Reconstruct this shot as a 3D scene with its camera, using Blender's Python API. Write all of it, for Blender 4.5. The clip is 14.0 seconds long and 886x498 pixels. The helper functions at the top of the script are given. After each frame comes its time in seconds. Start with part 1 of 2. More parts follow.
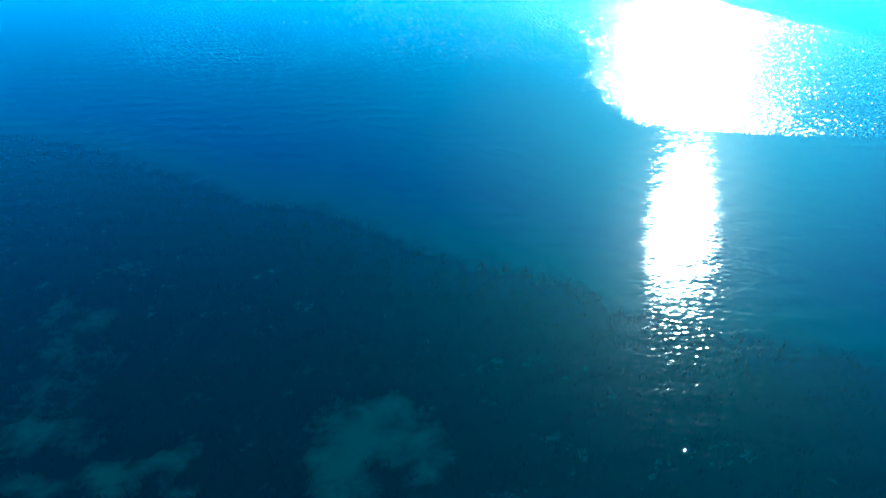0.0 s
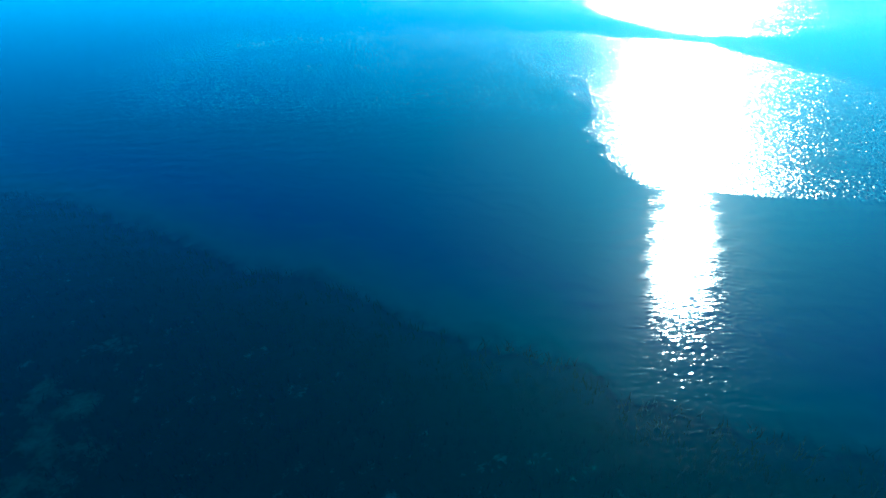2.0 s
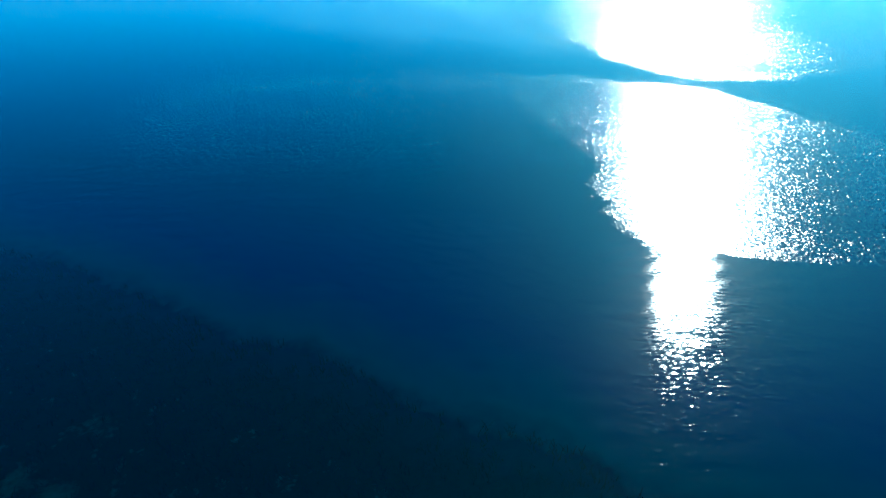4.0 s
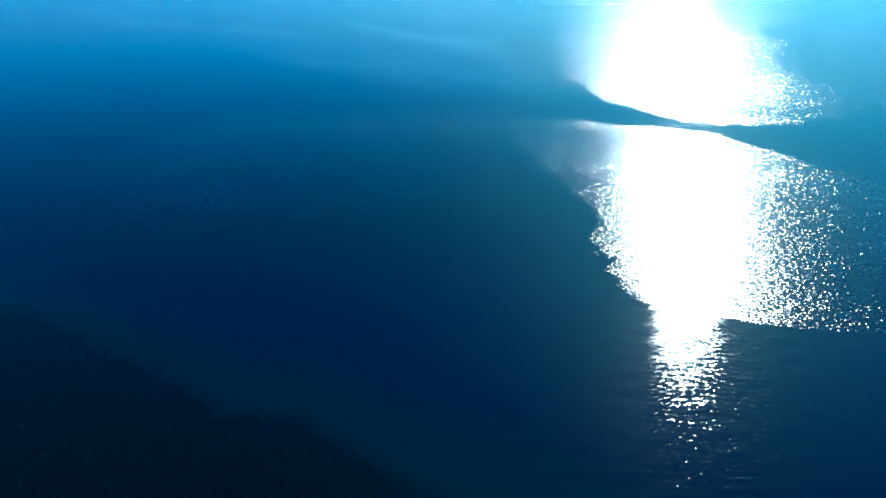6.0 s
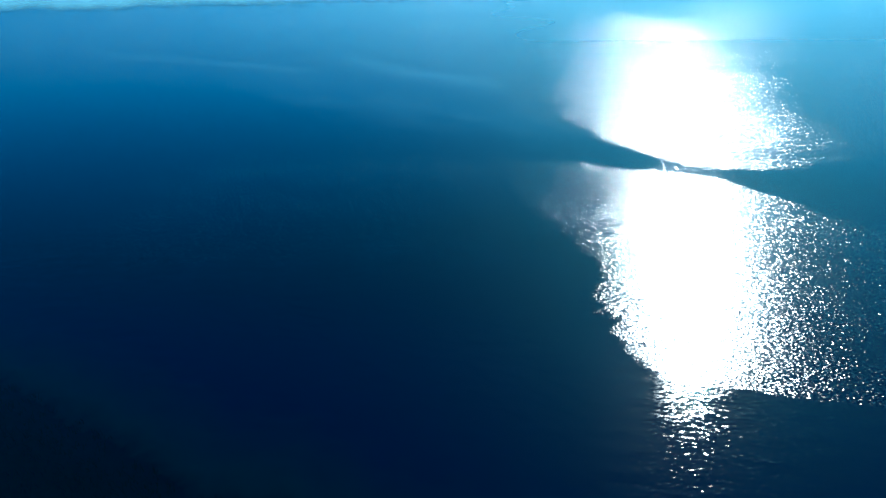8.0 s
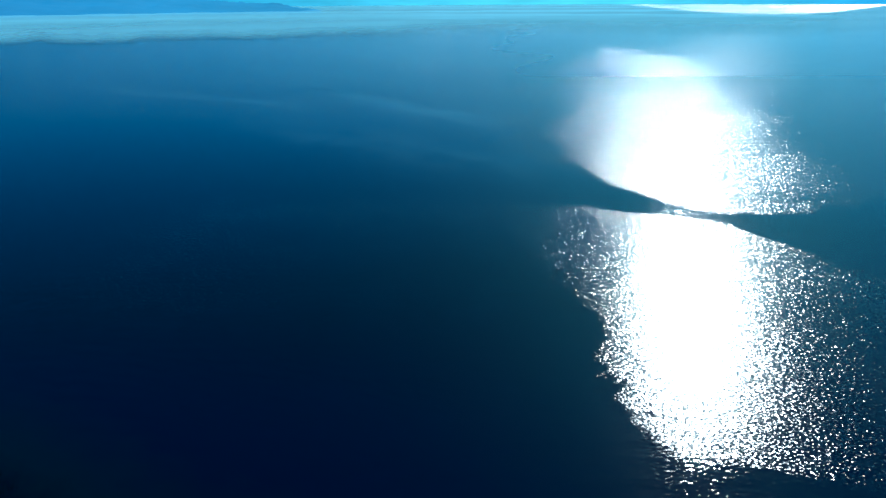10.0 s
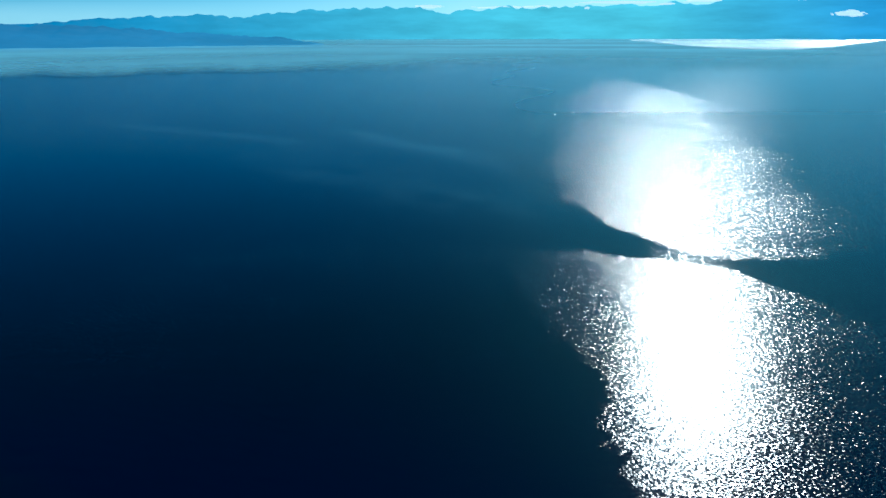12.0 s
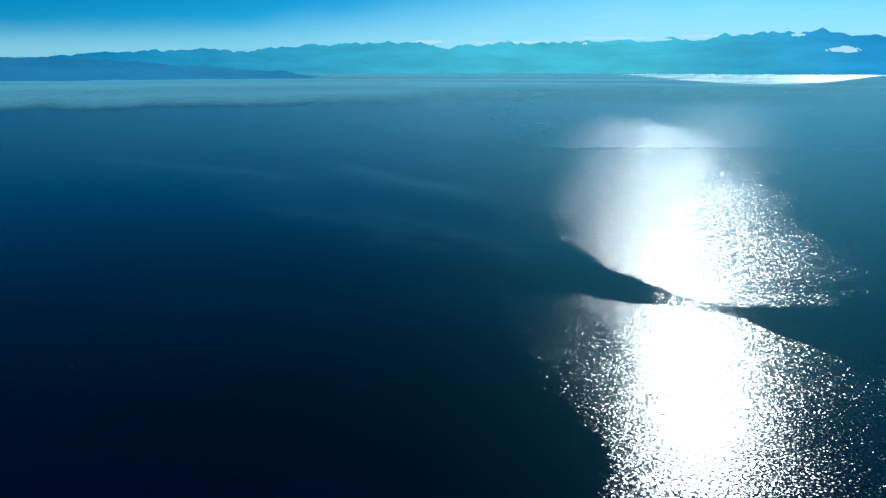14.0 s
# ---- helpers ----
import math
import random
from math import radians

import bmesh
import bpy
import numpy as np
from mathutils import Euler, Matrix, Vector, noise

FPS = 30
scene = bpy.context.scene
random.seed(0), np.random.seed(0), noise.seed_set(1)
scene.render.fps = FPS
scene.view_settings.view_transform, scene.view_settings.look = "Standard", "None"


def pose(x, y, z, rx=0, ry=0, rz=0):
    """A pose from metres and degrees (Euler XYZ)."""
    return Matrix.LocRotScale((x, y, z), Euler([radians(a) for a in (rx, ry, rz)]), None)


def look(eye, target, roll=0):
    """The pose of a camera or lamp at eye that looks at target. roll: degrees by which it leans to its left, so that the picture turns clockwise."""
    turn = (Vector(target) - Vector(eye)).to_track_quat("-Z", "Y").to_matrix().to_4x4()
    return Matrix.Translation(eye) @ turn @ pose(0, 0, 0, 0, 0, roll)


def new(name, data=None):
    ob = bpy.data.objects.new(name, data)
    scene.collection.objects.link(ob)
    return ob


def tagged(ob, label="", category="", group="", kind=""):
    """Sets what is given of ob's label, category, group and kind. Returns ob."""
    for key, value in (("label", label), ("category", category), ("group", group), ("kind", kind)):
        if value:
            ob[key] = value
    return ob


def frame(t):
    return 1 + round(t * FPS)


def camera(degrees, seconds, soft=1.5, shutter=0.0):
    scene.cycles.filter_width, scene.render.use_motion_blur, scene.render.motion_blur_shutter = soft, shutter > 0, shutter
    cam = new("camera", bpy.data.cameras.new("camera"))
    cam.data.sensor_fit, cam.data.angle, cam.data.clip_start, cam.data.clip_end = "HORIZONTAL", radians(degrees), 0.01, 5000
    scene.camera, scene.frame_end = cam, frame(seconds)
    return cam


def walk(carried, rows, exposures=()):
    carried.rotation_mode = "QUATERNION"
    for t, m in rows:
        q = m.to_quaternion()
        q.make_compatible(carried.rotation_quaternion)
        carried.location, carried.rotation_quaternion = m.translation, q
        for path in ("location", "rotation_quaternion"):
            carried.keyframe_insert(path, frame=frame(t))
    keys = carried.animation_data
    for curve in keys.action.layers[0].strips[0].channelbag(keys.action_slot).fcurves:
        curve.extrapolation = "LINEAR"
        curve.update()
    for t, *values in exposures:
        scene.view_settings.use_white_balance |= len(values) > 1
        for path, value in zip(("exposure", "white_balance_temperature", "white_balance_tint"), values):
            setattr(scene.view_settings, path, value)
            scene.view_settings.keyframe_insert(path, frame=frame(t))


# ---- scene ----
# ---- camera ----
cam = camera(70.0, 14.0, soft=1.5)
# seconds, eye, and the turn of pose(): tilt, lean, heading
PATH = [
    (0.0, 0.00, 0.00, 30.00, 56.408, 0.876, 0.000),
    (1.0, 0.05, 2.15, 31.35, 57.482, 0.837, 0.103),
    (2.0, 0.11, 4.32, 32.63, 58.587, 0.795, 0.206),
    (3.0, 0.19, 6.50, 33.83, 59.721, 0.749, 0.308),
    (4.0, 0.30, 8.71, 34.97, 60.885, 0.699, 0.407),
    (5.0, 0.44, 10.96, 36.02, 62.078, 0.645, 0.503),
    (6.0, 0.61, 13.26, 37.00, 63.299, 0.587, 0.594),
    (7.0, 0.84, 15.63, 37.90, 64.546, 0.526, 0.680),
    (8.0, 1.11, 18.07, 38.72, 65.821, 0.461, 0.759),
    (9.0, 1.44, 20.59, 39.46, 67.121, 0.392, 0.831),
    (10.0, 1.83, 23.21, 40.11, 68.446, 0.319, 0.894),
    (11.0, 2.29, 25.93, 40.68, 69.795, 0.243, 0.947),
    (12.0, 2.82, 28.76, 41.16, 71.168, 0.162, 0.989),
    (13.0, 3.43, 31.72, 41.55, 72.564, 0.078, 1.020),
    (14.0, 4.13, 34.82, 41.85, 73.982, -0.010, 1.038),
]
# seconds, stops, kelvin, tint
EXPOSURES = [(0.0, 2.72, 5100, -15), (3.0, 1.92, 5100, -13), (6.5, 0.90, 5100, -6), (10.5, -0.05, 5150, -3), (14.0, -0.55, 5250, -3)]
walk(cam, [(t, pose(*p)) for t, *p in PATH], EXPOSURES)

# ---- light ----
SUN_AZ, SUN_EL = radians(23.4), radians(30.0)  # azimuth from +y towards +x
world = bpy.data.worlds.new("sky")
scene.world = world
world.use_nodes = True
wn, wl = world.node_tree.nodes, world.node_tree.links
wn.clear()
sky = wn.new("ShaderNodeTexSky")
sky.sky_type, sky.sun_disc = "NISHITA", False
sky.sun_elevation, sky.sun_rotation = SUN_EL, SUN_AZ
sky.altitude, sky.air_density, sky.dust_density, sky.ozone_density = 700, 0.5, 0.85, 0.3
wb, wo = wn.new("ShaderNodeBackground"), wn.new("ShaderNodeOutputWorld")
wb.inputs["Strength"].default_value = 0.10
deepen = wn.new("ShaderNodeHueSaturation")  # a deep blue winter sky, pale towards the sun
deepen.inputs["Saturation"].default_value = 1.35
wl.new(sky.outputs[0], deepen.inputs["Color"])
clear_air = wn.new("ShaderNodeMix")  # the cool cast of a clear winter sky
clear_air.data_type, clear_air.blend_type = "RGBA", "MULTIPLY"
clear_air.inputs[0].default_value = 1.0
wl.new(deepen.outputs[0], clear_air.inputs[6])
clear_air.inputs[7].default_value = (0.22, 0.84, 1.0, 1)
wl.new(clear_air.outputs[2], wb.inputs["Color"])
wl.new(wb.outputs[0], wo.inputs["Surface"])

to_sun = Vector((math.sin(SUN_AZ) * math.cos(SUN_EL), math.cos(SUN_AZ) * math.cos(SUN_EL), math.sin(SUN_EL)))
sun = new("sun", bpy.data.lights.new("sun", "SUN"))
sun.data.energy, sun.data.angle, sun.data.color = 5.0, radians(0.53), (1.0, 0.95, 0.88)
sun.matrix_world = look(to_sun * 100, (0, 0, 0))


# ---- materials ----
class Mat:
    """A node material under construction."""

    def __init__(self, name):
        self.m = bpy.data.materials.new(name)
        self.m.use_nodes = True
        self.nt = self.m.node_tree
        self.nt.nodes.clear()
        self.out = self.node("ShaderNodeOutputMaterial")

    def node(self, kind, **props):
        n = self.nt.nodes.new(kind)
        for k, v in props.items():
            if k == "operation":
                n.operation = v
            elif k == "noise_dimensions":
                n.noise_dimensions = v
            elif k == "attribute_name":
                n.attribute_name = v
            elif k == "data_type":
                n.data_type = v
        return n

    def link(self, a, b):
        self.nt.links.new(a, b)

    def put(self, socket, value):
        if isinstance(value, bpy.types.NodeSocket):
            self.link(value, socket)
        else:
            socket.default_value = value

    def math(self, op, a, b=0.0, c=None):
        n = self.node("ShaderNodeMath", operation=op)
        self.put(n.inputs[0], a)
        self.put(n.inputs[1], b)
        if c is not None:
            self.put(n.inputs[2], c)
        return n.outputs[0]

    def position(self):
        return self.node("ShaderNodeNewGeometry").outputs["Position"]

    def noise(self, vector, scale, stretch=(1, 1, 1), turn=0.0, detail=2.0, rough=0.5):
        """Colour and value of a noise field in metres, stretched and turned in plan."""
        mp = self.node("ShaderNodeMapping")
        mp.vector_type = "TEXTURE"
        self.put(mp.inputs["Vector"], vector)
        mp.inputs["Rotation"].default_value = (0, 0, radians(turn))
        mp.inputs["Scale"].default_value = stretch
        n = self.node("ShaderNodeTexNoise", noise_dimensions="3D")
        self.link(mp.outputs[0], n.inputs["Vector"])
        n.inputs["Scale"].default_value, n.inputs["Detail"].default_value, n.inputs["Roughness"].default_value = scale, detail, rough
        return n.outputs["Color"], n.outputs["Fac"]

    def channel(self, colour, i):
        s = self.node("ShaderNodeSeparateColor")
        self.link(colour, s.inputs[0])
        return self.math("SUBTRACT", s.outputs[i], 0.5)

    def attribute(self, name):
        return self.node("ShaderNodeAttribute", attribute_name=name).outputs["Fac"]

    def mix(self, fac, a, b):
        n = self.node("ShaderNodeMix", data_type="RGBA")
        self.put(n.inputs["Factor"], fac)
        for s, v in (("A", a), ("B", b)):
            sock = [q for q in n.inputs if q.name == s and q.type == "RGBA"][0]
            self.put(sock, v if isinstance(v, bpy.types.NodeSocket) else (*v, 1))
        return [q for q in n.outputs if q.type == "RGBA"][0]

    def mixed(self, fac, a, b):
        n = self.node("ShaderNodeMixShader")
        self.put(n.inputs[0], fac)
        self.link(a, n.inputs[1])
        self.link(b, n.inputs[2])
        return n.outputs[0]


def water_material():
    """Clear lake water: ripples as slopes, gloss by Fresnel, a blue-green body and what lies beneath."""
    w = Mat("lake_water")
    pos = w.position()
    amp = w.attribute("ripple")
    swell = w.attribute("offshore")
    broad_c, _ = w.noise(pos, 1.0, (15, 8, 1), 10, 2.0, 0.5)
    amp = w.math("MULTIPLY", amp, w.math("MULTIPLY_ADD", w.channel(broad_c, 0), 0.9, 1.0))
    ruffled = w.attribute("ruffled")

    far = w.attribute("far")

    def blend(fac, a, b):
        n = w.node("ShaderNodeMix", data_type="FLOAT")
        w.put(n.inputs[0], fac)
        w.put(n.inputs[2], a)
        w.put(n.inputs[3], b)
        return n.outputs[0]

    def slope(calm, ruffle, offshore, lake):
        """Slopes of about unit spread, from ripples inshore to longer waves offshore, with a few steep facets."""
        even = w.math("MULTIPLY_ADD", w.math("MULTIPLY", far, w.math("SUBTRACT", 1.0, far)), 1.1, 1.0)  # keeps the spread where two fields mix
        v = w.math("MULTIPLY", blend(far, blend(swell, blend(ruffled, calm, ruffle), offshore), lake), w.math("MULTIPLY", even, 8.0))
        steep = w.math("MULTIPLY_ADD", w.math("MULTIPLY", v, v), blend(ruffled, 0.03, 0.11), blend(ruffled, 0.92, 0.74))
        return w.math("MULTIPLY", w.math("MULTIPLY", v, steep), amp)

    # crests lie across the wind: each field stretched along them
    calm_n, _ = w.noise(pos, 1.0, (0.55, 0.25, 1), 4, 1.5, 0.55)
    calm_x, _ = w.noise(pos, 1.0, (0.5, 0.4, 1), 10, 1.0, 0.5)

    def crests(length, turn, bend):
        """A train of ripples with long, wandering crests."""
        mp = w.node("ShaderNodeMapping")
        w.link(pos, mp.inputs["Vector"])
        mp.inputs["Rotation"].default_value = (0, 0, radians(turn))
        n = w.node("ShaderNodeTexWave")
        n.wave_type, n.bands_direction = "BANDS", "Y"
        w.link(mp.outputs[0], n.inputs["Vector"])
        n.inputs["Scale"].default_value = 0.314 / length
        n.inputs["Distortion"].default_value, n.inputs["Detail"].default_value = bend, 1.0
        n.inputs["Detail Scale"].default_value = 0.9
        return w.math("SUBTRACT", n.outputs["Fac"], 0.5)

    ripple = w.math("ADD", w.math("MULTIPLY", crests(0.74, 8, 7.0), 0.15), w.math("MULTIPLY", crests(0.5, -16, 8.0), 0.11))
    ripple = w.math("ADD", ripple, w.math("MULTIPLY", w.channel(calm_n, 0), 0.95))
    fine_n, _ = w.noise(pos, 1.0, (0.22, 0.12, 1), 6, 1.0, 0.5)
    ripple = w.math("ADD", ripple, w.math("MULTIPLY", w.channel(fine_n, 0), 0.55))
    ruff_c, _ = w.noise(pos, 1.0, (0.37, 0.25, 1), 18, 1.0, 0.5)
    ruff_x, _ = w.noise(pos, 1.0, (0.21, 0.33, 1), 10, 0.5, 0.5)
    open_c, _ = w.noise(pos, 1.0, (0.46, 0.40, 1), 20, 1.0, 0.5)
    open_x, _ = w.noise(pos, 1.0, (0.27, 0.6, 1), 5, 0.5, 0.5)
    lake_c, _ = w.noise(pos, 1.0, (0.8, 0.8, 1), 20, 1.0, 0.5)
    lake_x, _ = w.noise(pos, 1.0, (0.5, 1.1, 1), 5, 0.5, 0.5)
    along = slope(ripple, *[w.channel(c, 0) for c in (ruff_c, open_c, lake_c)])
    across = w.math("MULTIPLY", slope(*[w.channel(c, 1) for c in (calm_x, ruff_x, open_x, lake_x)]), blend(ruffled, 0.055, blend(swell, 0.46, blend(far, 0.38, 0.29))))
    comb = w.node("ShaderNodeCombineXYZ")
    # the wind veers offshore
    ck = blend(ruffled, math.cos(radians(2)), blend(swell, math.cos(radians(26)), math.cos(radians(36))))
    sk = blend(ruffled, math.sin(radians(2)), blend(swell, math.sin(radians(26)), math.sin(radians(36))))
    w.link(w.math("SUBTRACT", w.math("MULTIPLY", across, ck), w.math("MULTIPLY", along, sk)), comb.inputs[0])
    w.link(w.math("ADD", w.math("MULTIPLY", along, ck), w.math("MULTIPLY", across, sk)), comb.inputs[1])
    geo = w.node("ShaderNodeNewGeometry")
    add = w.node("ShaderNodeVectorMath", operation="ADD")
    w.link(geo.outputs["Normal"], add.inputs[0])
    w.link(comb.outputs[0], add.inputs[1])
    nrm = w.node("ShaderNodeVectorMath", operation="NORMALIZE")
    w.link(add.outputs[0], nrm.inputs[0])
    normal = nrm.outputs[0]
    gloss = w.node("ShaderNodeBsdfGlossy")
    gloss.distribution = "BECKMANN"
    rough = w.math("MULTIPLY_ADD", ruffled, w.math("MULTIPLY_ADD", swell, 0.04, 0.085), 0.135)
    rough = w.math("MULTIPLY_ADD", far, 0.02, rough)
    w.link(w.math("MULTIPLY_ADD", w.attribute("choppy"), 0.30, rough), gloss.inputs["Roughness"])
    w.link(normal, gloss.inputs["Normal"])
    # capillary ripples too fine to see one by one, as a faint broad sheen on every crest
    sheen = w.node("ShaderNodeBsdfGlossy")
    sheen.distribution = "BECKMANN"
    sheen.inputs["Roughness"].default_value = 0.27
    w.link(normal, sheen.inputs["Normal"])
    mirror = w.mixed(0.006, gloss.outputs[0], sheen.outputs[0])
    body = w.node("ShaderNodeBsdfDiffuse")
    body.inputs["Color"].default_value = (0.0005, 0.006, 0.012, 1)
    clear = w.node("ShaderNodeBsdfTransparent")
    clear.inputs["Color"].default_value = (0.030, 0.60, 0.56, 1)
    # pale diffuse colour standing in for sky mirrored by the slicks
    slick_gleam = w.node("ShaderNodeBsdfDiffuse")
    slick_gleam.inputs["Color"].default_value = (0.30, 0.72, 0.80, 1)
    under = w.mixed(0.15, clear.outputs[0], body.outputs[0])
    under = w.mixed(w.math("MULTIPLY", w.attribute("drift"), 0.075), under, slick_gleam.outputs[0])
    fres = w.node("ShaderNodeFresnel")
    fres.inputs["IOR"].default_value = 1.333
    w.link(normal, fres.inputs["Normal"])
    w.link(w.mixed(fres.outputs[0], under, mirror), w.out.inputs["Surface"])
    return w.m


def bed_material():
    b = Mat("lake_bed_sand_weed_water_tint")
    pos = b.position()
    weed = b.attribute("weed")
    _, patch = b.noise(pos, 1.0, (2.4, 2.8, 1), 15, 5.0, 0.62)
    _, fine = b.noise(pos, 1.0, (0.55, 0.4, 0.4), 15, 4.0, 0.65)
    w = b.math("MULTIPLY_ADD", b.math("SUBTRACT", patch, 0.5), b.math("MULTIPLY_ADD", b.attribute("mottle"), 1.2, 0.5), weed)
    w = b.math("MULTIPLY_ADD", b.math("SUBTRACT", fine, 0.5), b.math("MULTIPLY", b.attribute("mottle"), 1.1), w)
    ramp = b.node("ShaderNodeMapRange")
    b.link(w, ramp.inputs["Value"])
    ramp.inputs["From Min"].default_value, ramp.inputs["From Max"].default_value = 0.05, 0.95
    sand = b.mix(fine, (0.50, 0.60, 0.24), (0.78, 0.84, 0.42))
    leaf = b.mix(fine, (0.014, 0.048, 0.016), (0.046, 0.105, 0.032))
    # water's blue and its loss of light, painted onto the bed's colour
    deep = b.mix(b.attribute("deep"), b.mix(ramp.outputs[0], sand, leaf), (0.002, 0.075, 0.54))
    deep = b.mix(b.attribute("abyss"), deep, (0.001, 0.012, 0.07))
    d = b.node("ShaderNodeBsdfDiffuse")
    b.link(deep, d.inputs["Color"])
    b.link(d.outputs[0], b.out.inputs["Surface"])
    return b.m


def mountain_material(name, shade, bright, glow, share):
    """A far-off wooded mountainside, haze painted in as emitted light, brighter towards the sun."""
    k = Mat(name)
    pos = k.position()
    _, big = k.noise(pos, 1.0, (260, 260, 120), 0, 5.0, 0.6)
    _, small = k.noise(pos, 1.0, (40, 40, 25), 0, 4.0, 0.6)
    wood = k.mix(big, (0.03, 0.05, 0.03), (0.16, 0.15, 0.11))
    wood = k.mix(small, wood, (0.06, 0.07, 0.045))
    d = k.node("ShaderNodeBsdfDiffuse")
    k.link(wood, d.inputs["Color"])
    sep = k.node("ShaderNodeSeparateXYZ")
    k.link(pos, sep.inputs[0])
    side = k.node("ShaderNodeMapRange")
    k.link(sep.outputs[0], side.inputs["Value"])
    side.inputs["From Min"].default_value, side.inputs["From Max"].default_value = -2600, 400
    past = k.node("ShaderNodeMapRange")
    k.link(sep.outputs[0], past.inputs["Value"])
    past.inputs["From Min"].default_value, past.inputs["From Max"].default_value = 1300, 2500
    # airlight put into the slopes as emission, its tone set by x
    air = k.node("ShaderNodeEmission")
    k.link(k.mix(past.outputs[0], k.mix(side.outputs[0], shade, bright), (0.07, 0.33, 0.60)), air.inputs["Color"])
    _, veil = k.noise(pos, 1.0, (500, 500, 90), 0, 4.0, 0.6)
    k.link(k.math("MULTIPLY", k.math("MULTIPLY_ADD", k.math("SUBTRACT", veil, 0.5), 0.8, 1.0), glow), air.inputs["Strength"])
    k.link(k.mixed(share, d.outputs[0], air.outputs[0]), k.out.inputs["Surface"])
    return k.m


def cloud_material():
    c = Mat("cloud_white_glow")
    _, n = c.noise(c.position(), 1.0, (60, 60, 25), 0, 3.0, 0.5)
    d = c.node("ShaderNodeBsdfDiffuse")
    c.link(c.mix(n, (0.7, 0.72, 0.75), (0.9, 0.9, 0.9)), d.inputs["Color"])
    # brightness added as glow, since the backlit lumps come out dark
    e = c.node("ShaderNodeEmission")
    e.inputs["Color"].default_value, e.inputs["Strength"].default_value = (0.75, 0.92, 1.0, 1), 1.45
    c.link(c.mixed(0.75, d.outputs[0], e.outputs[0]), c.out.inputs["Surface"])
    return c.m


# ---- large forms ----
rng = np.random.default_rng(7)


def field(x, y, size, seed, octaves=3):
    """A smooth random field of about unit size in plan, with features of the given size."""
    r, out, a = np.random.default_rng(seed), 0, 1.0
    for o in range(octaves):
        for _ in range(7):
            th, ph = r.uniform(0, 2 * np.pi, 2)
            k = 2 * np.pi / size * 2**o * r.uniform(0.7, 1.4)
            out = out + a * np.sin(k * (x * np.cos(th) + y * np.sin(th)) + ph)
        a *= 0.5
    return out / 3.0


def soft(v, lo, hi):
    s = np.clip((v - lo) / (hi - lo), 0, 1)
    return s * s * (3 - 2 * s)


def steps(fine_lo, fine_hi, step, end_lo, end_hi, grow):
    """Grid lines: even between fine_lo and fine_hi, ever wider out to the ends."""
    mid = list(np.arange(fine_lo, fine_hi, step))
    for end, side in ((end_hi, 1), (end_lo, -1)):
        d, q = step, mid[-1] if side > 0 else mid[0]
        while (end - q) * side > 0:
            d *= grow
            q += side * d
            mid = mid + [q] if side > 0 else [q] + mid
    return np.array(mid)


def sheet(name, xs, ys, z, material, attributes):
    """A grid mesh over the lines xs, ys with heights z and float attributes."""
    nx, ny = len(xs), len(ys)
    gx, gy = np.meshgrid(xs, ys)
    co = np.stack([gx, gy, z], -1).reshape(-1, 3)
    i = (np.arange(ny - 1)[:, None] * nx + np.arange(nx - 1)[None]).ravel()
    quads = np.stack([i, i + 1, i + nx + 1, i + nx], -1)
    me = bpy.data.meshes.new(name)
    me.vertices.add(len(co))
    me.vertices.foreach_set("co", co.astype(np.float32).ravel())
    me.loops.add(quads.size)
    me.loops.foreach_set("vertex_index", quads.astype(np.int32).ravel())
    me.polygons.add(len(quads))
    me.polygons.foreach_set("loop_start", np.arange(0, quads.size, 4, dtype=np.int32))
    me.polygons.foreach_set("use_smooth", np.ones(len(quads), bool))
    for key, v in attributes.items():
        me.attributes.new(key, "FLOAT", "POINT").data.foreach_set("value", v.astype(np.float32).ravel())
    me.materials.append(material)
    me.update(calc_edges=True)
    me.validate()
    return new(name, me)


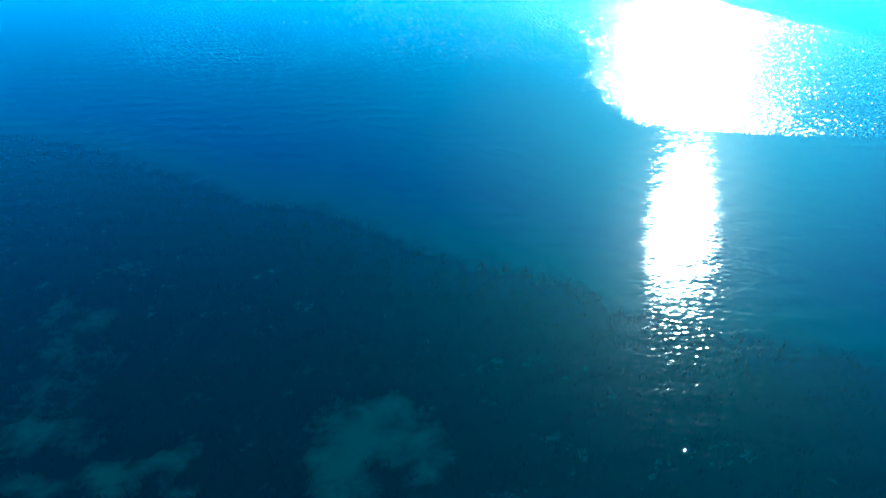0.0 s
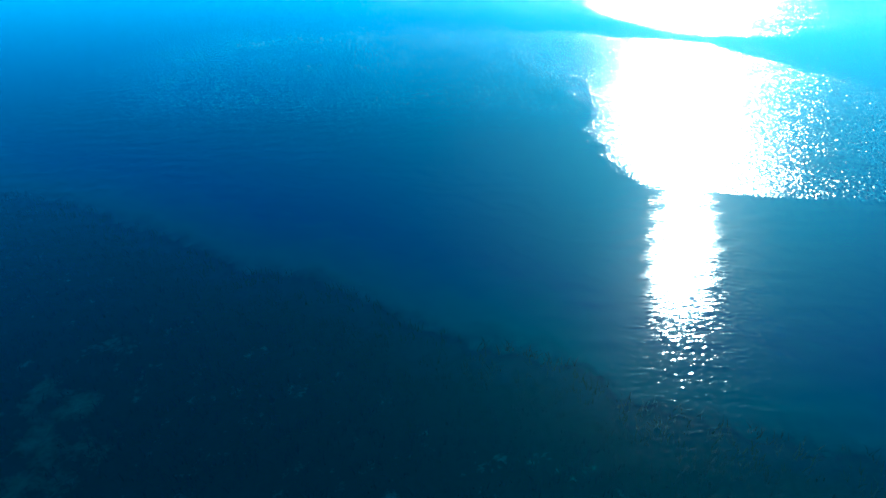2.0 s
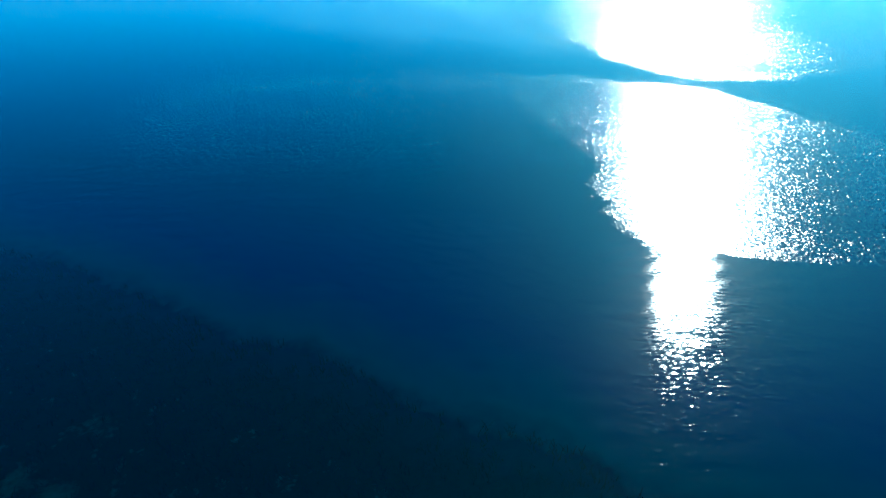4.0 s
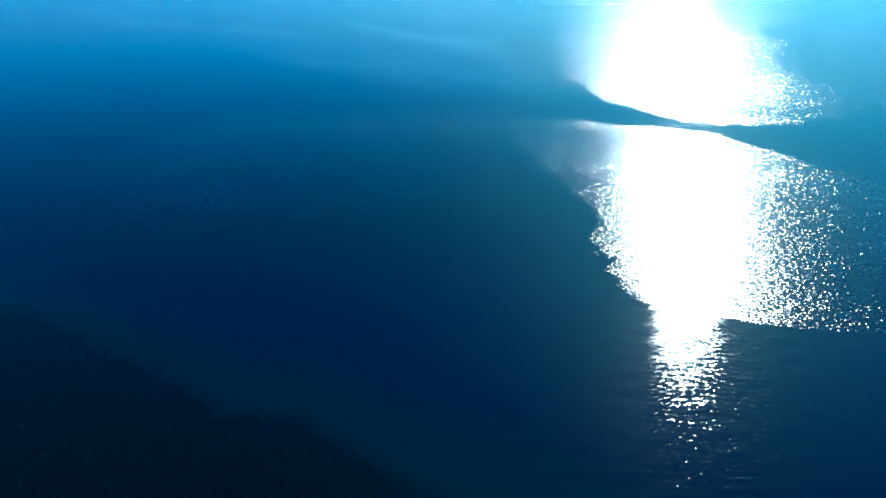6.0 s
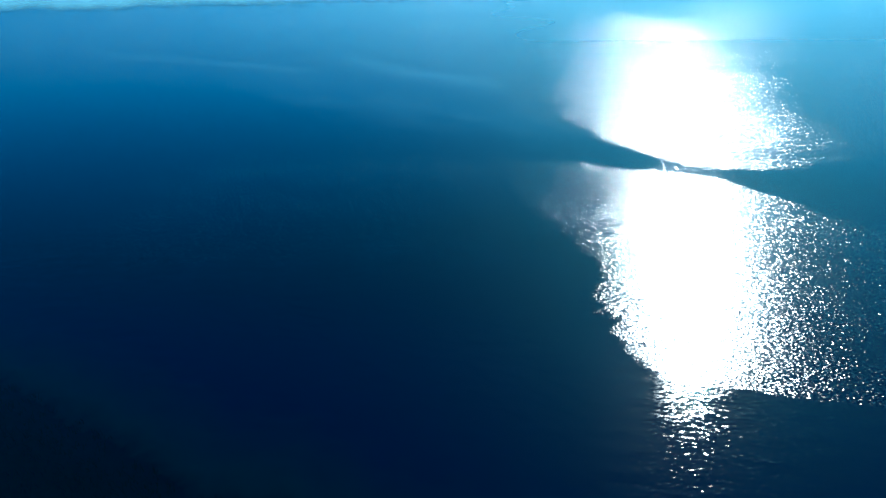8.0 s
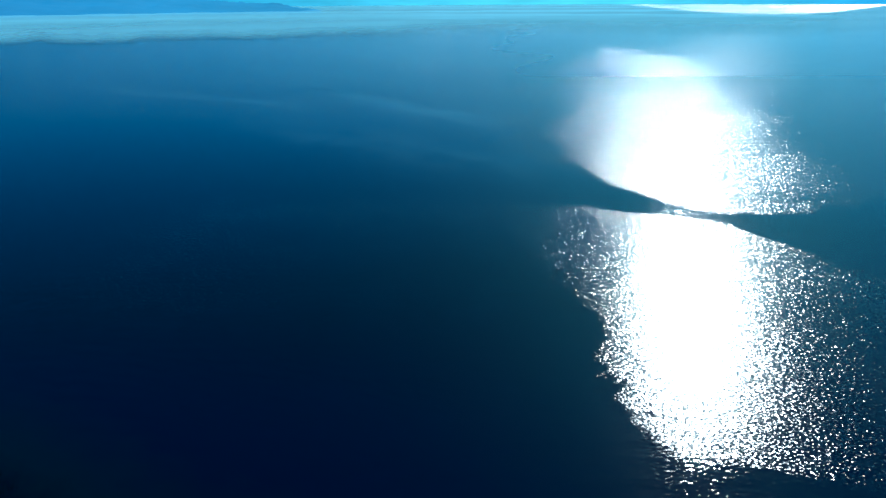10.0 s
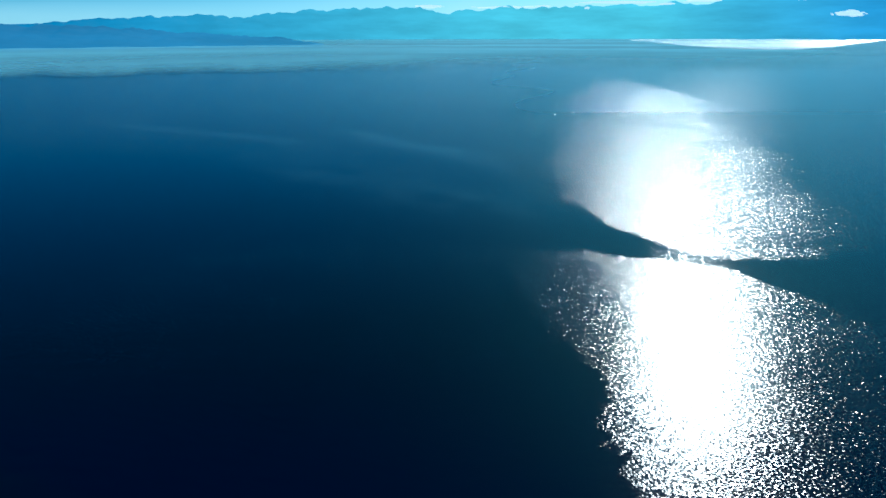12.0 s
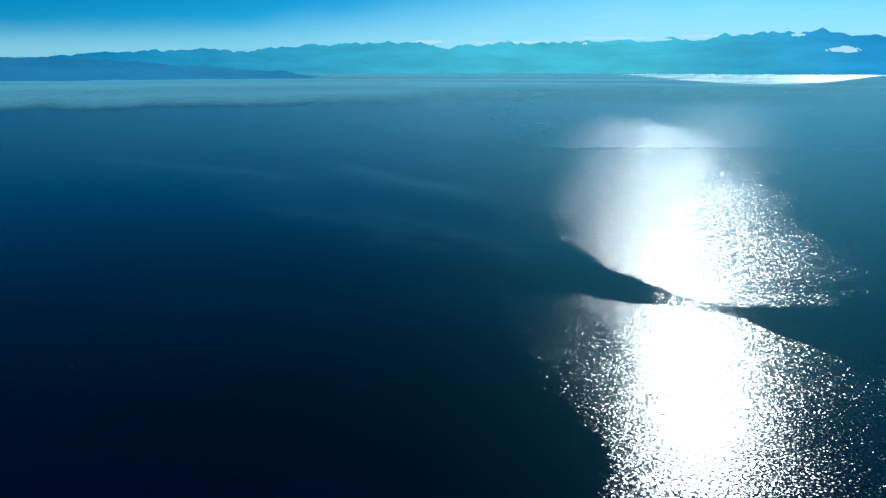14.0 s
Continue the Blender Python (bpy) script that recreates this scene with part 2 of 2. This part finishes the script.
def ruffle(x, y):
    """How strongly the wind ruffles the water: slope of the ripples over the lake's plan."""
    wob = field(x, y, 14, 3)
    wob_far = field(x, y, 90, 5)
    # calm water inshore, up to the wandering edge of the ruffled belt
    shore = np.interp(y, [62, 66, 68, 70, 72, 75, 80, 86, 90, 94, 98, 102, 110, 120, 130, 160], [80, 56, 37, 30, 24.5, 23, 21, 19, 17, 21.5, 23, 21, 18.5, 16.5, 15, 14])
    inside = soft(x - shore + 0.8 * wob + 0.7 * field(x, y, 4, 29), -5.0, 2.2)
    # a slick crosses the belt, narrow where it nears the sun's track
    lo = np.interp(x, [-150, -40, 0, 20, 25, 30, 35.5, 45, 54, 58.7, 63, 66, 74, 100], [196, 168, 158, 150, 151, 150, 146.5, 142.5, 138, 127, 119.5, 116.5, 100, 80]) + 0.6 * wob
    hi = np.interp(x, [-150, -40, 0, 20, 30, 33, 36, 40, 44, 47.5, 51, 56, 64, 73, 80, 120], [290, 232, 198, 184, 178, 175, 170, 162, 155, 150.5, 147.5, 144.5, 142.5, 143, 148, 160]) + 0.8 * wob
    a = 0.0245 + 0.0 * x
    open_side = 1 - soft(y, lo - 1.5 - 4 * soft(x, 56, 68), lo + 2.0 + 8 * soft(x, 56, 68))
    a = a + (0.07 + 0.022 * soft(y, 98, 122)) * inside * open_side
    # westward the belt thins out into faint cat's-paws
    a = a + 0.04 * soft(y + 3 * wob, 88, 112) * (1 - soft(y + 4 * wob, 135, 165)) * (1 - inside) * soft(x, -75, -35)
    slick = soft(y, lo - 1.0, lo + 2.0) * (1 - soft(y, hi - 3.0, hi + 3.0))
    a = a + 0.046 * slick * soft(x, 34, 45) * (1 - soft(x, 57, 68))
    west = 1 - soft(x, 12, 44)
    lee = 1 - soft(x - np.interp(y, [140, 165, 200, 260, 340, 460], [88, 86, 88, 106, 130, 165]) + 5 * wob_far, -6 - 0.03 * y, 10 + 0.02 * y)
    mid = soft(y, hi - 2.5 - 24 * west, hi + 4.0 + 50 * west)
    a = a + mid * (0.03 + 0.11 * soft(x / np.maximum(y, 1) + 0.03 * wob_far, 0.05, 0.2) * (0.25 + 0.75 * lee))
    # the far water lies calmer, most of all towards the near shore
    r = np.hypot(x, y)
    calm = soft(r + 20 * wob_far, 330, 1000)
    a = a * (1 - calm) + calm * (0.09 - 0.04 * soft(x / r, 0.0, 0.22) - 0.045 * soft(r, 760, 1100))
    az = np.degrees(np.arctan2(x, np.maximum(y, 1)))
    off = az - 25.5
    out = soft(r + 40 * wob_far - 1680 - np.where(off < 0, -1.4, 6.0) * off**3, 0, 900) * soft(az, 9, 12.5)
    return a * (1 - out) + out * 0.06, out


def drift(x, y):
    """Thin pale streaks painted on the open water for slicks mirroring brighter sky."""
    wob = field(x, y, 45, 19)
    torn = np.clip(0.75 + 0.28 * field(x, y, 16, 23), 0, 1)
    out = 0 * x
    for x0, x1, y0, fall, wide, much in ((-52, 20, 318, 1.08, 8, 1.5), (-46, 10, 296, 0.9, 6, 0.7), (-175, -45, 341, 0.52, 7, 1.1), (-80, 36, 262, 0.78, 22, 0.4), (-60, 34, 232, 0.6, 9, 0.3), (-120, -20, 420, 0.5, 9, 0.5)):
        line = y0 - fall * (x - x0) + 3 * wob
        out = out + much * np.exp(-(((y - line) / wide) ** 2)) * soft(x, x0 - 8, x0 + 14) * (1 - soft(x, x1 - 20, x1 + 4))
    return np.clip(out, 0, 1.6) * torn


xs = steps(-60, 92, 0.4, -4200, 4200, 1.035)
ys = steps(12, 112, 0.4, -600, 4720, 1.013)
gx, gy = np.meshgrid(xs, ys)
cell = np.maximum(np.gradient(xs)[None, :], np.gradient(ys)[:, None])
wave = np.zeros_like(gx)
for _ in range(14):
    lam, th, ph = rng.uniform(1.4, 3.2), radians(rng.normal(-4, 22)), rng.uniform(0, 6.28)
    k = 2 * np.pi / lam
    wave += 0.0009 * lam * np.sin(k * (gy * np.cos(th) + gx * np.sin(th)) + ph) * np.clip((lam / 3 - cell) / (lam / 4), 0, 1)
strength, choppy = ruffle(gx, gy)
sunward = soft(gx / np.maximum(gy, 20) + 0.03 * field(gx, gy, 220, 9, 1), -0.12, 0.16)  # the open lake, with longer waves
water = sheet("water", xs, ys, wave, water_material(), {"ripple": strength, "offshore": soft(gy, 146, 164) * sunward, "far": soft(gy, 250, 460) * sunward, "choppy": choppy, "drift": drift(gx, gy), "ruffled": np.maximum(soft(strength, 0.05, 0.09), soft(gy, 190, 300))})
tagged(water, "wide blue lake surface, rippled by wind with calm slicks", "lake water", kind="structure")

def sandbanks(x, y):
    """Bare sand among the weed: ragged patches, one large by the shore and a broken chain of small ones."""
    u, v = x + 0.35 * field(x, y, 3.2, 71), y + 0.35 * field(x, y, 3.2, 73)
    out = 0 * x
    for cx, cy, rx, ry, much in (
        (-4.3, 30.0, 2.0, 1.3, 1.0), (-6.2, 28.0, 2.7, 2.2, 1.0), (-7.0, 25.6, 2.1, 2.2, 1.0), (-6.5, 23.2, 1.8, 1.8, 0.9), (-4.2, 27.3, 2.0, 1.9, 0.95), (-2.0, 27.2, 1.7, 1.6, 0.8), (-1.3, 25.2, 1.4, 1.3, 0.7),
        (-28.5, 33.0, 3.5, 8.0, 0.3), (-29.0, 39.5, 1.4, 1.7, 0.6), (-30.0, 36.6, 1.4, 2.0, 0.6), (-29.3, 32.3, 1.3, 2.4, 0.55), (-27.4, 28.2, 2.6, 1.8, 0.75), (-24.6, 27.2, 2.0, 0.9, 0.6), (-25.7, 24.2, 1.7, 0.9, 0.8),
        (-20.6, 24.5, 1.9, 1.1, 0.9), (-18.0, 25.8, 1.7, 0.9, 0.8), (-16.6, 26.8, 0.8, 0.9, 0.6), (-16.6, 24.0, 1.7, 0.6, 0.6), (-32.4, 40.5, 1.3, 2.4, 0.5), (-29.3, 47.2, 2.2, 1.3, 0.35)):
        out = np.maximum(out, much * np.exp(-((((u - cx) / rx) ** 2 + ((v - cy) / ry) ** 2) ** 1.5)))
    return out


# lake bed: a weedy shelf by the near shore, then a slope into deep water
bx = steps(-75, 60, 0.6, -4300, 4300, 1.12)
by = steps(8, 110, 0.6, -620, 4760, 1.12)
hx, hy = np.meshgrid(bx, by)
edge = np.interp(hx, [-90, -59, -45, -31, -21, -14, -8, -2, 6, 10, 14, 22, 32, 60], [95, 79, 74, 66, 59.5, 58, 54, 49.5, 46.5, 44.7, 40.7, 37.5, 34, 24])
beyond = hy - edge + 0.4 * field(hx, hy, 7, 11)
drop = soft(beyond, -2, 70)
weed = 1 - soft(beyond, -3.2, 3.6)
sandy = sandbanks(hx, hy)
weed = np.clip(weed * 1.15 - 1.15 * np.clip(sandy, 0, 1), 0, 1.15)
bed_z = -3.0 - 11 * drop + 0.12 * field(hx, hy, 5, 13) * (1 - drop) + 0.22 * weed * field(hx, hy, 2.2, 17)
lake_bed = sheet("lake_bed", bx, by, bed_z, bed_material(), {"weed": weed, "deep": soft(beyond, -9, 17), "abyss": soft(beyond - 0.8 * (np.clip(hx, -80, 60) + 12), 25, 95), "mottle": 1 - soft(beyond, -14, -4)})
tagged(lake_bed, "pale sandy lake bed with dark weed under clear water", "lake bed", kind="structure")


# ---- far shore ----
def mountain(name, label, az0, az1, ridge, shore_r, depth, seed, material, n_az=420, n_up=40):
    """A range from azimuth az0 to az1 (degrees from +y towards +x); ridge(az) gives its height in metres."""
    az = np.linspace(az0, az1, n_az)
    up = np.linspace(0, 1, n_up)
    ga, gu = np.meshgrid(az, up)
    arc = np.radians(ga) * shore_r
    h = ridge(ga)
    prof = np.where(gu < 0.85, (gu / 0.85) ** 0.8, 1 - (gu - 0.85) * 1.2)
    gully = field(arc, gu * depth, 330, seed, 4)
    z = h * prof * (1 + 0.10 * gully * np.sin(np.pi * np.clip(gu, 0, 1)) ** 0.7) + 5 * field(arc, gu * depth, 60, seed + 1, 2) * prof
    r = shore_r + gu * depth + 60 * field(arc, 0 * arc, 700, seed + 2) * (1 - gu)
    x, y = r * np.sin(np.radians(ga)), r * np.cos(np.radians(ga))
    z = np.where(gu == 0, -15, z)
    i = (np.arange(n_up - 1)[:, None] * n_az + np.arange(n_az - 1)[None]).ravel()
    me = bpy.data.meshes.new(name)
    me.from_pydata(np.stack([x, y, z], -1).reshape(-1, 3).tolist(), [], np.stack([i, i + 1, i + n_az + 1, i + n_az], -1).tolist())
    me.shade_smooth()
    me.materials.append(material)
    return tagged(new(name, me), label, "mountain", kind="structure")


def far_ridge(a):
    el = np.interp(a, [-60, -34.9, -31.3, -23.4, -20.0, -17.4, -14.6, -13.2, -11.8, -7.5, -4.4, -0.3, 2.2, 5.5, 7.5, 9.8, 12.2, 14.4, 16.7, 18.8, 20.5, 23.8, 25.6, 26.5, 27.6, 28.2, 29.2, 29.8, 31.2, 32.5, 60], [0.9, 0.6, 0.83, 1.32, 1.44, 1.37, 1.71, 1.58, 1.86, 1.89, 2.08, 1.71, 1.9, 2.03, 1.92, 2.0, 2.12, 2.28, 2.16, 2.22, 2.16, 2.52, 2.36, 2.55, 2.52, 2.56, 2.58, 2.52, 2.35, 2.24, 2.0])
    return 4841 * np.tan(np.radians(el)) + 42 + 2.2 * field(a * 70, 0 * a, 130, 31, 3)


def near_ridge(a):
    el = np.interp(a, [-60, -40, -32, -26, -21, -15, -11], [1.5, 0.9, 0.6, 0.4, 0.1, -0.35, -0.9])
    return 2500 * np.tan(np.radians(el)) + 42


haze_far = mountain_material("far_mountain_haze_glow", (0.03, 0.22, 0.44), (0.15, 0.56, 0.66), 1.7, 0.75)
haze_near = mountain_material("near_mountain_haze_glow", (0.012, 0.12, 0.33), (0.08, 0.33, 0.52), 1.6, 0.75)
mountain("mountain_far", "long wooded mountain range across the lake, blue with painted haze", -58, 58, far_ridge, 4620, 260, 21, haze_far)
mountain("mountain_near", "low wooded headland beyond the lake, dark blue with painted haze", -58, -11, near_ridge, 2150, 420, 25, haze_near, 200, 30)


def sky_gleam_layer(az0=-46, az1=42, r0=760, r1=4500, n_az=180, n_r=110):
    """A low, thin pale layer added before the far shore for sky mirrored there."""
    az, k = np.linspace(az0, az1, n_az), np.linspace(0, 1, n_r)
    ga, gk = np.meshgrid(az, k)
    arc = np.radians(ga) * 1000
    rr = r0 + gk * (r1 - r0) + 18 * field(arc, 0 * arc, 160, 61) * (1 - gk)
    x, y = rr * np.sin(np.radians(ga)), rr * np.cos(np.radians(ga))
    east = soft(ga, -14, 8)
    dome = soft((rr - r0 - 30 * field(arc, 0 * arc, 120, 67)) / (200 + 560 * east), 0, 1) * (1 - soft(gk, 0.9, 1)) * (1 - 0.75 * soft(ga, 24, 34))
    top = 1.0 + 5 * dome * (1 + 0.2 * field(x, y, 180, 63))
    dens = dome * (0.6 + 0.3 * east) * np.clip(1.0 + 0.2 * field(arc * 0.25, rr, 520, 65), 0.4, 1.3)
    n = ga.size
    co = np.concatenate([np.stack([x, y, top], -1).reshape(-1, 3), np.stack([x, y, 0 * x + 0.7], -1).reshape(-1, 3)])
    i = (np.arange(n_r - 1)[:, None] * n_az + np.arange(n_az - 1)[None]).ravel()
    up = np.stack([i, i + 1, i + n_az + 1, i + n_az], -1)
    me = bpy.data.meshes.new("sky_gleam_layer")
    me.from_pydata(co.tolist(), [], np.concatenate([up, up[:, ::-1] + n]).tolist())
    me.attributes.new("mist_share", "FLOAT", "POINT").data.foreach_set("value", np.concatenate([dens.ravel(), dens.ravel()]).astype(np.float32))
    me.shade_smooth()
    # see-through pale colour in place of the calm water's bright reflection
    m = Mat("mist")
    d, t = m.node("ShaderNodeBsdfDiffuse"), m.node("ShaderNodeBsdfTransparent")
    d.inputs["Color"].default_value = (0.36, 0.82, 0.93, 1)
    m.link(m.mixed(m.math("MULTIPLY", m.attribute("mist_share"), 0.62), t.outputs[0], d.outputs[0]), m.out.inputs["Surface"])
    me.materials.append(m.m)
    return tagged(new("sky_gleam_layer", me), "low pale layer added for sky mirrored in the calm far water", "mist", kind="structure")


sky_gleam_layer()


def horizon_haze(r=4960, az0=-44, az1=44, up=760, n_az=120, n_up=32):
    """A glowing sheet that paints pale haze behind the far range, thinning out upwards."""
    ga, gu = np.meshgrid(np.linspace(az0, az1, n_az), np.linspace(0, 1, n_up))
    a = np.radians(ga)
    y = r + 0 * a
    x = r * np.tan(a)
    z = -10 + up * gu
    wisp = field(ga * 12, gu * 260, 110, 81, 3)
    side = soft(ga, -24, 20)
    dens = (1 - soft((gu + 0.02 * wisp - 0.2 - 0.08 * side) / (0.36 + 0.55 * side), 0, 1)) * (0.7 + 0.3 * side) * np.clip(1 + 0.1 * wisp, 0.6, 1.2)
    i = (np.arange(n_up - 1)[:, None] * n_az + np.arange(n_az - 1)[None]).ravel()
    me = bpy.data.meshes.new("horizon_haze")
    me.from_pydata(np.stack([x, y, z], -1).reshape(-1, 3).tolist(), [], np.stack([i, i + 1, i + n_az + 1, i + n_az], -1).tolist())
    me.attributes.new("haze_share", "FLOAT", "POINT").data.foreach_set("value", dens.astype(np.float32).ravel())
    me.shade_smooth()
    m = Mat("pale_haze_glow")
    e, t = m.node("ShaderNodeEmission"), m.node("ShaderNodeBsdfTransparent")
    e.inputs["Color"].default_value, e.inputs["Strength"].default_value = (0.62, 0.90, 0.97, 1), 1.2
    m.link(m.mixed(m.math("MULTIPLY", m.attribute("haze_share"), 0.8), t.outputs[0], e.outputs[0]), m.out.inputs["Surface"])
    me.materials.append(m.m)
    return tagged(new("backdrop", me), "glowing sheet painted as pale haze over the far mountain ridge", "haze", kind="structure")


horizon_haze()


# ---- clouds along the ridge ----
cloud_white_glow = cloud_material()


def cloud(az, el, r, wide, tall, seed):
    """A small bank of low cloud: many soft lumps grown into one mesh."""
    q, bm = np.random.default_rng(seed), bmesh.new()
    for _ in range(56):
        u = float(np.clip(q.normal(0, 0.38), -0.9, 0.9))
        size = max(0.12, 0.5 * (1 - u * u)) * q.uniform(0.5, 1.0)
        m = Matrix.Translation((u * wide / 2, q.normal(0, 0.03) * wide, q.normal(0.1, 0.22) * tall)) @ Matrix.Diagonal((wide * 0.15 * size * 2, wide * 0.12, tall * 0.38 * size * 2, 1))
        bmesh.ops.create_icosphere(bm, subdivisions=2, radius=1.0, matrix=m)
    for v in bm.verts:
        v.co += noise.noise_vector(v.co * (4.0 / tall)) * tall * 0.14
    me = bpy.data.meshes.new("cloud")
    bm.to_mesh(me)
    bm.free()
    me.shade_smooth()
    me.materials.append(cloud_white_glow)
    ob = new("cloud", me)
    a = radians(az)
    ob.matrix_world = Matrix.Translation((r * math.sin(a), r * math.cos(a), 42 + r * math.tan(radians(el)))) @ pose(0, 0, 0, 0, 0, -az)
    return tagged(ob, "small white bank of cloud against the mountain", "cloud", "clouds along the ridge")


for az, el, r, wide, tall, seed in (
    (29.9, 1.25, 4560, 190, 24, 1), (-2.2, 2.1, 4900, 245, 21, 2), (7.4, 2.08, 4900, 128, 13, 3), (24.2, 2.45, 4900, 170, 14, 4),
    (17.2, 2.15, 4640, 130, 10, 5), (11.0, 1.9, 4640, 44, 11, 6), (26.9, 2.35, 4640, 110, 12, 7),
    (4.5, 2.02, 4920, 550, 12, 8), (13.5, 2.3, 4920, 655, 11, 9), (20.5, 2.36, 4920, 445, 13, 10)):
    cloud(az, el, r, wide, tall, seed)


# ---- waterweed on the shelf ----
def waterweed(count=5200):
    """Tufts of limp ribbon leaves over the weedy part of the shelf."""
    q = np.random.default_rng(41)
    verts, faces = [], []
    x, y = q.uniform(-62, 42, count * 3), q.uniform(18, 78, count * 3)
    ex = np.interp(x, [-90, -59, -45, -31, -21, -14, -8, -2, 6, 10, 14, 22, 32, 60], [95, 79, 74, 66, 59.5, 58, 54, 49.5, 46.5, 44.7, 40.7, 37.5, 34, 24])
    bare = sandbanks(x, y)
    keep = np.flatnonzero((y < ex - 0.5) & (q.random(count * 3) > bare * 2.0) & (field(x, y, 6, 43) > -0.55))[:count]
    for i in keep:
        for _ in range(4):
            th, h, lean, wd = q.uniform(0, 6.28), q.uniform(0.35, 0.9), q.uniform(0.2, 0.8), q.uniform(0.03, 0.07)
            bx0, by0 = x[i] + q.normal(0, 0.2), y[i] + q.normal(0, 0.2)
            n = len(verts)
            for k in (0, 0.5, 1):
                cx, cy = bx0 + math.cos(th) * lean * h * k * k, by0 + math.sin(th) * lean * h * k * k
                ox, oy = -math.sin(th) * wd * (1 - 0.7 * k), math.cos(th) * wd * (1 - 0.7 * k)
                verts += [(cx - ox, cy - oy, -3.05 + h * k), (cx + ox, cy + oy, -3.05 + h * k)]
            faces += [(n, n + 1, n + 3, n + 2), (n + 2, n + 3, n + 5, n + 4)]
    me = bpy.data.meshes.new("waterweed")
    me.from_pydata(verts, [], faces)
    m = Mat("weed_leaf")
    _, f = m.noise(m.position(), 1.0, (0.8, 0.8, 0.8), 0, 2.0, 0.5)
    d = m.node("ShaderNodeBsdfDiffuse")
    m.link(m.mix(f, (0.012, 0.032, 0.014), (0.045, 0.085, 0.03)), d.inputs["Color"])
    m.link(d.outputs[0], m.out.inputs["Surface"])
    me.materials.append(m.m)
    return tagged(new("waterweed", me), "dark green waterweed growing on the shallow lake bed", "waterweed", kind="stuff")


waterweed()
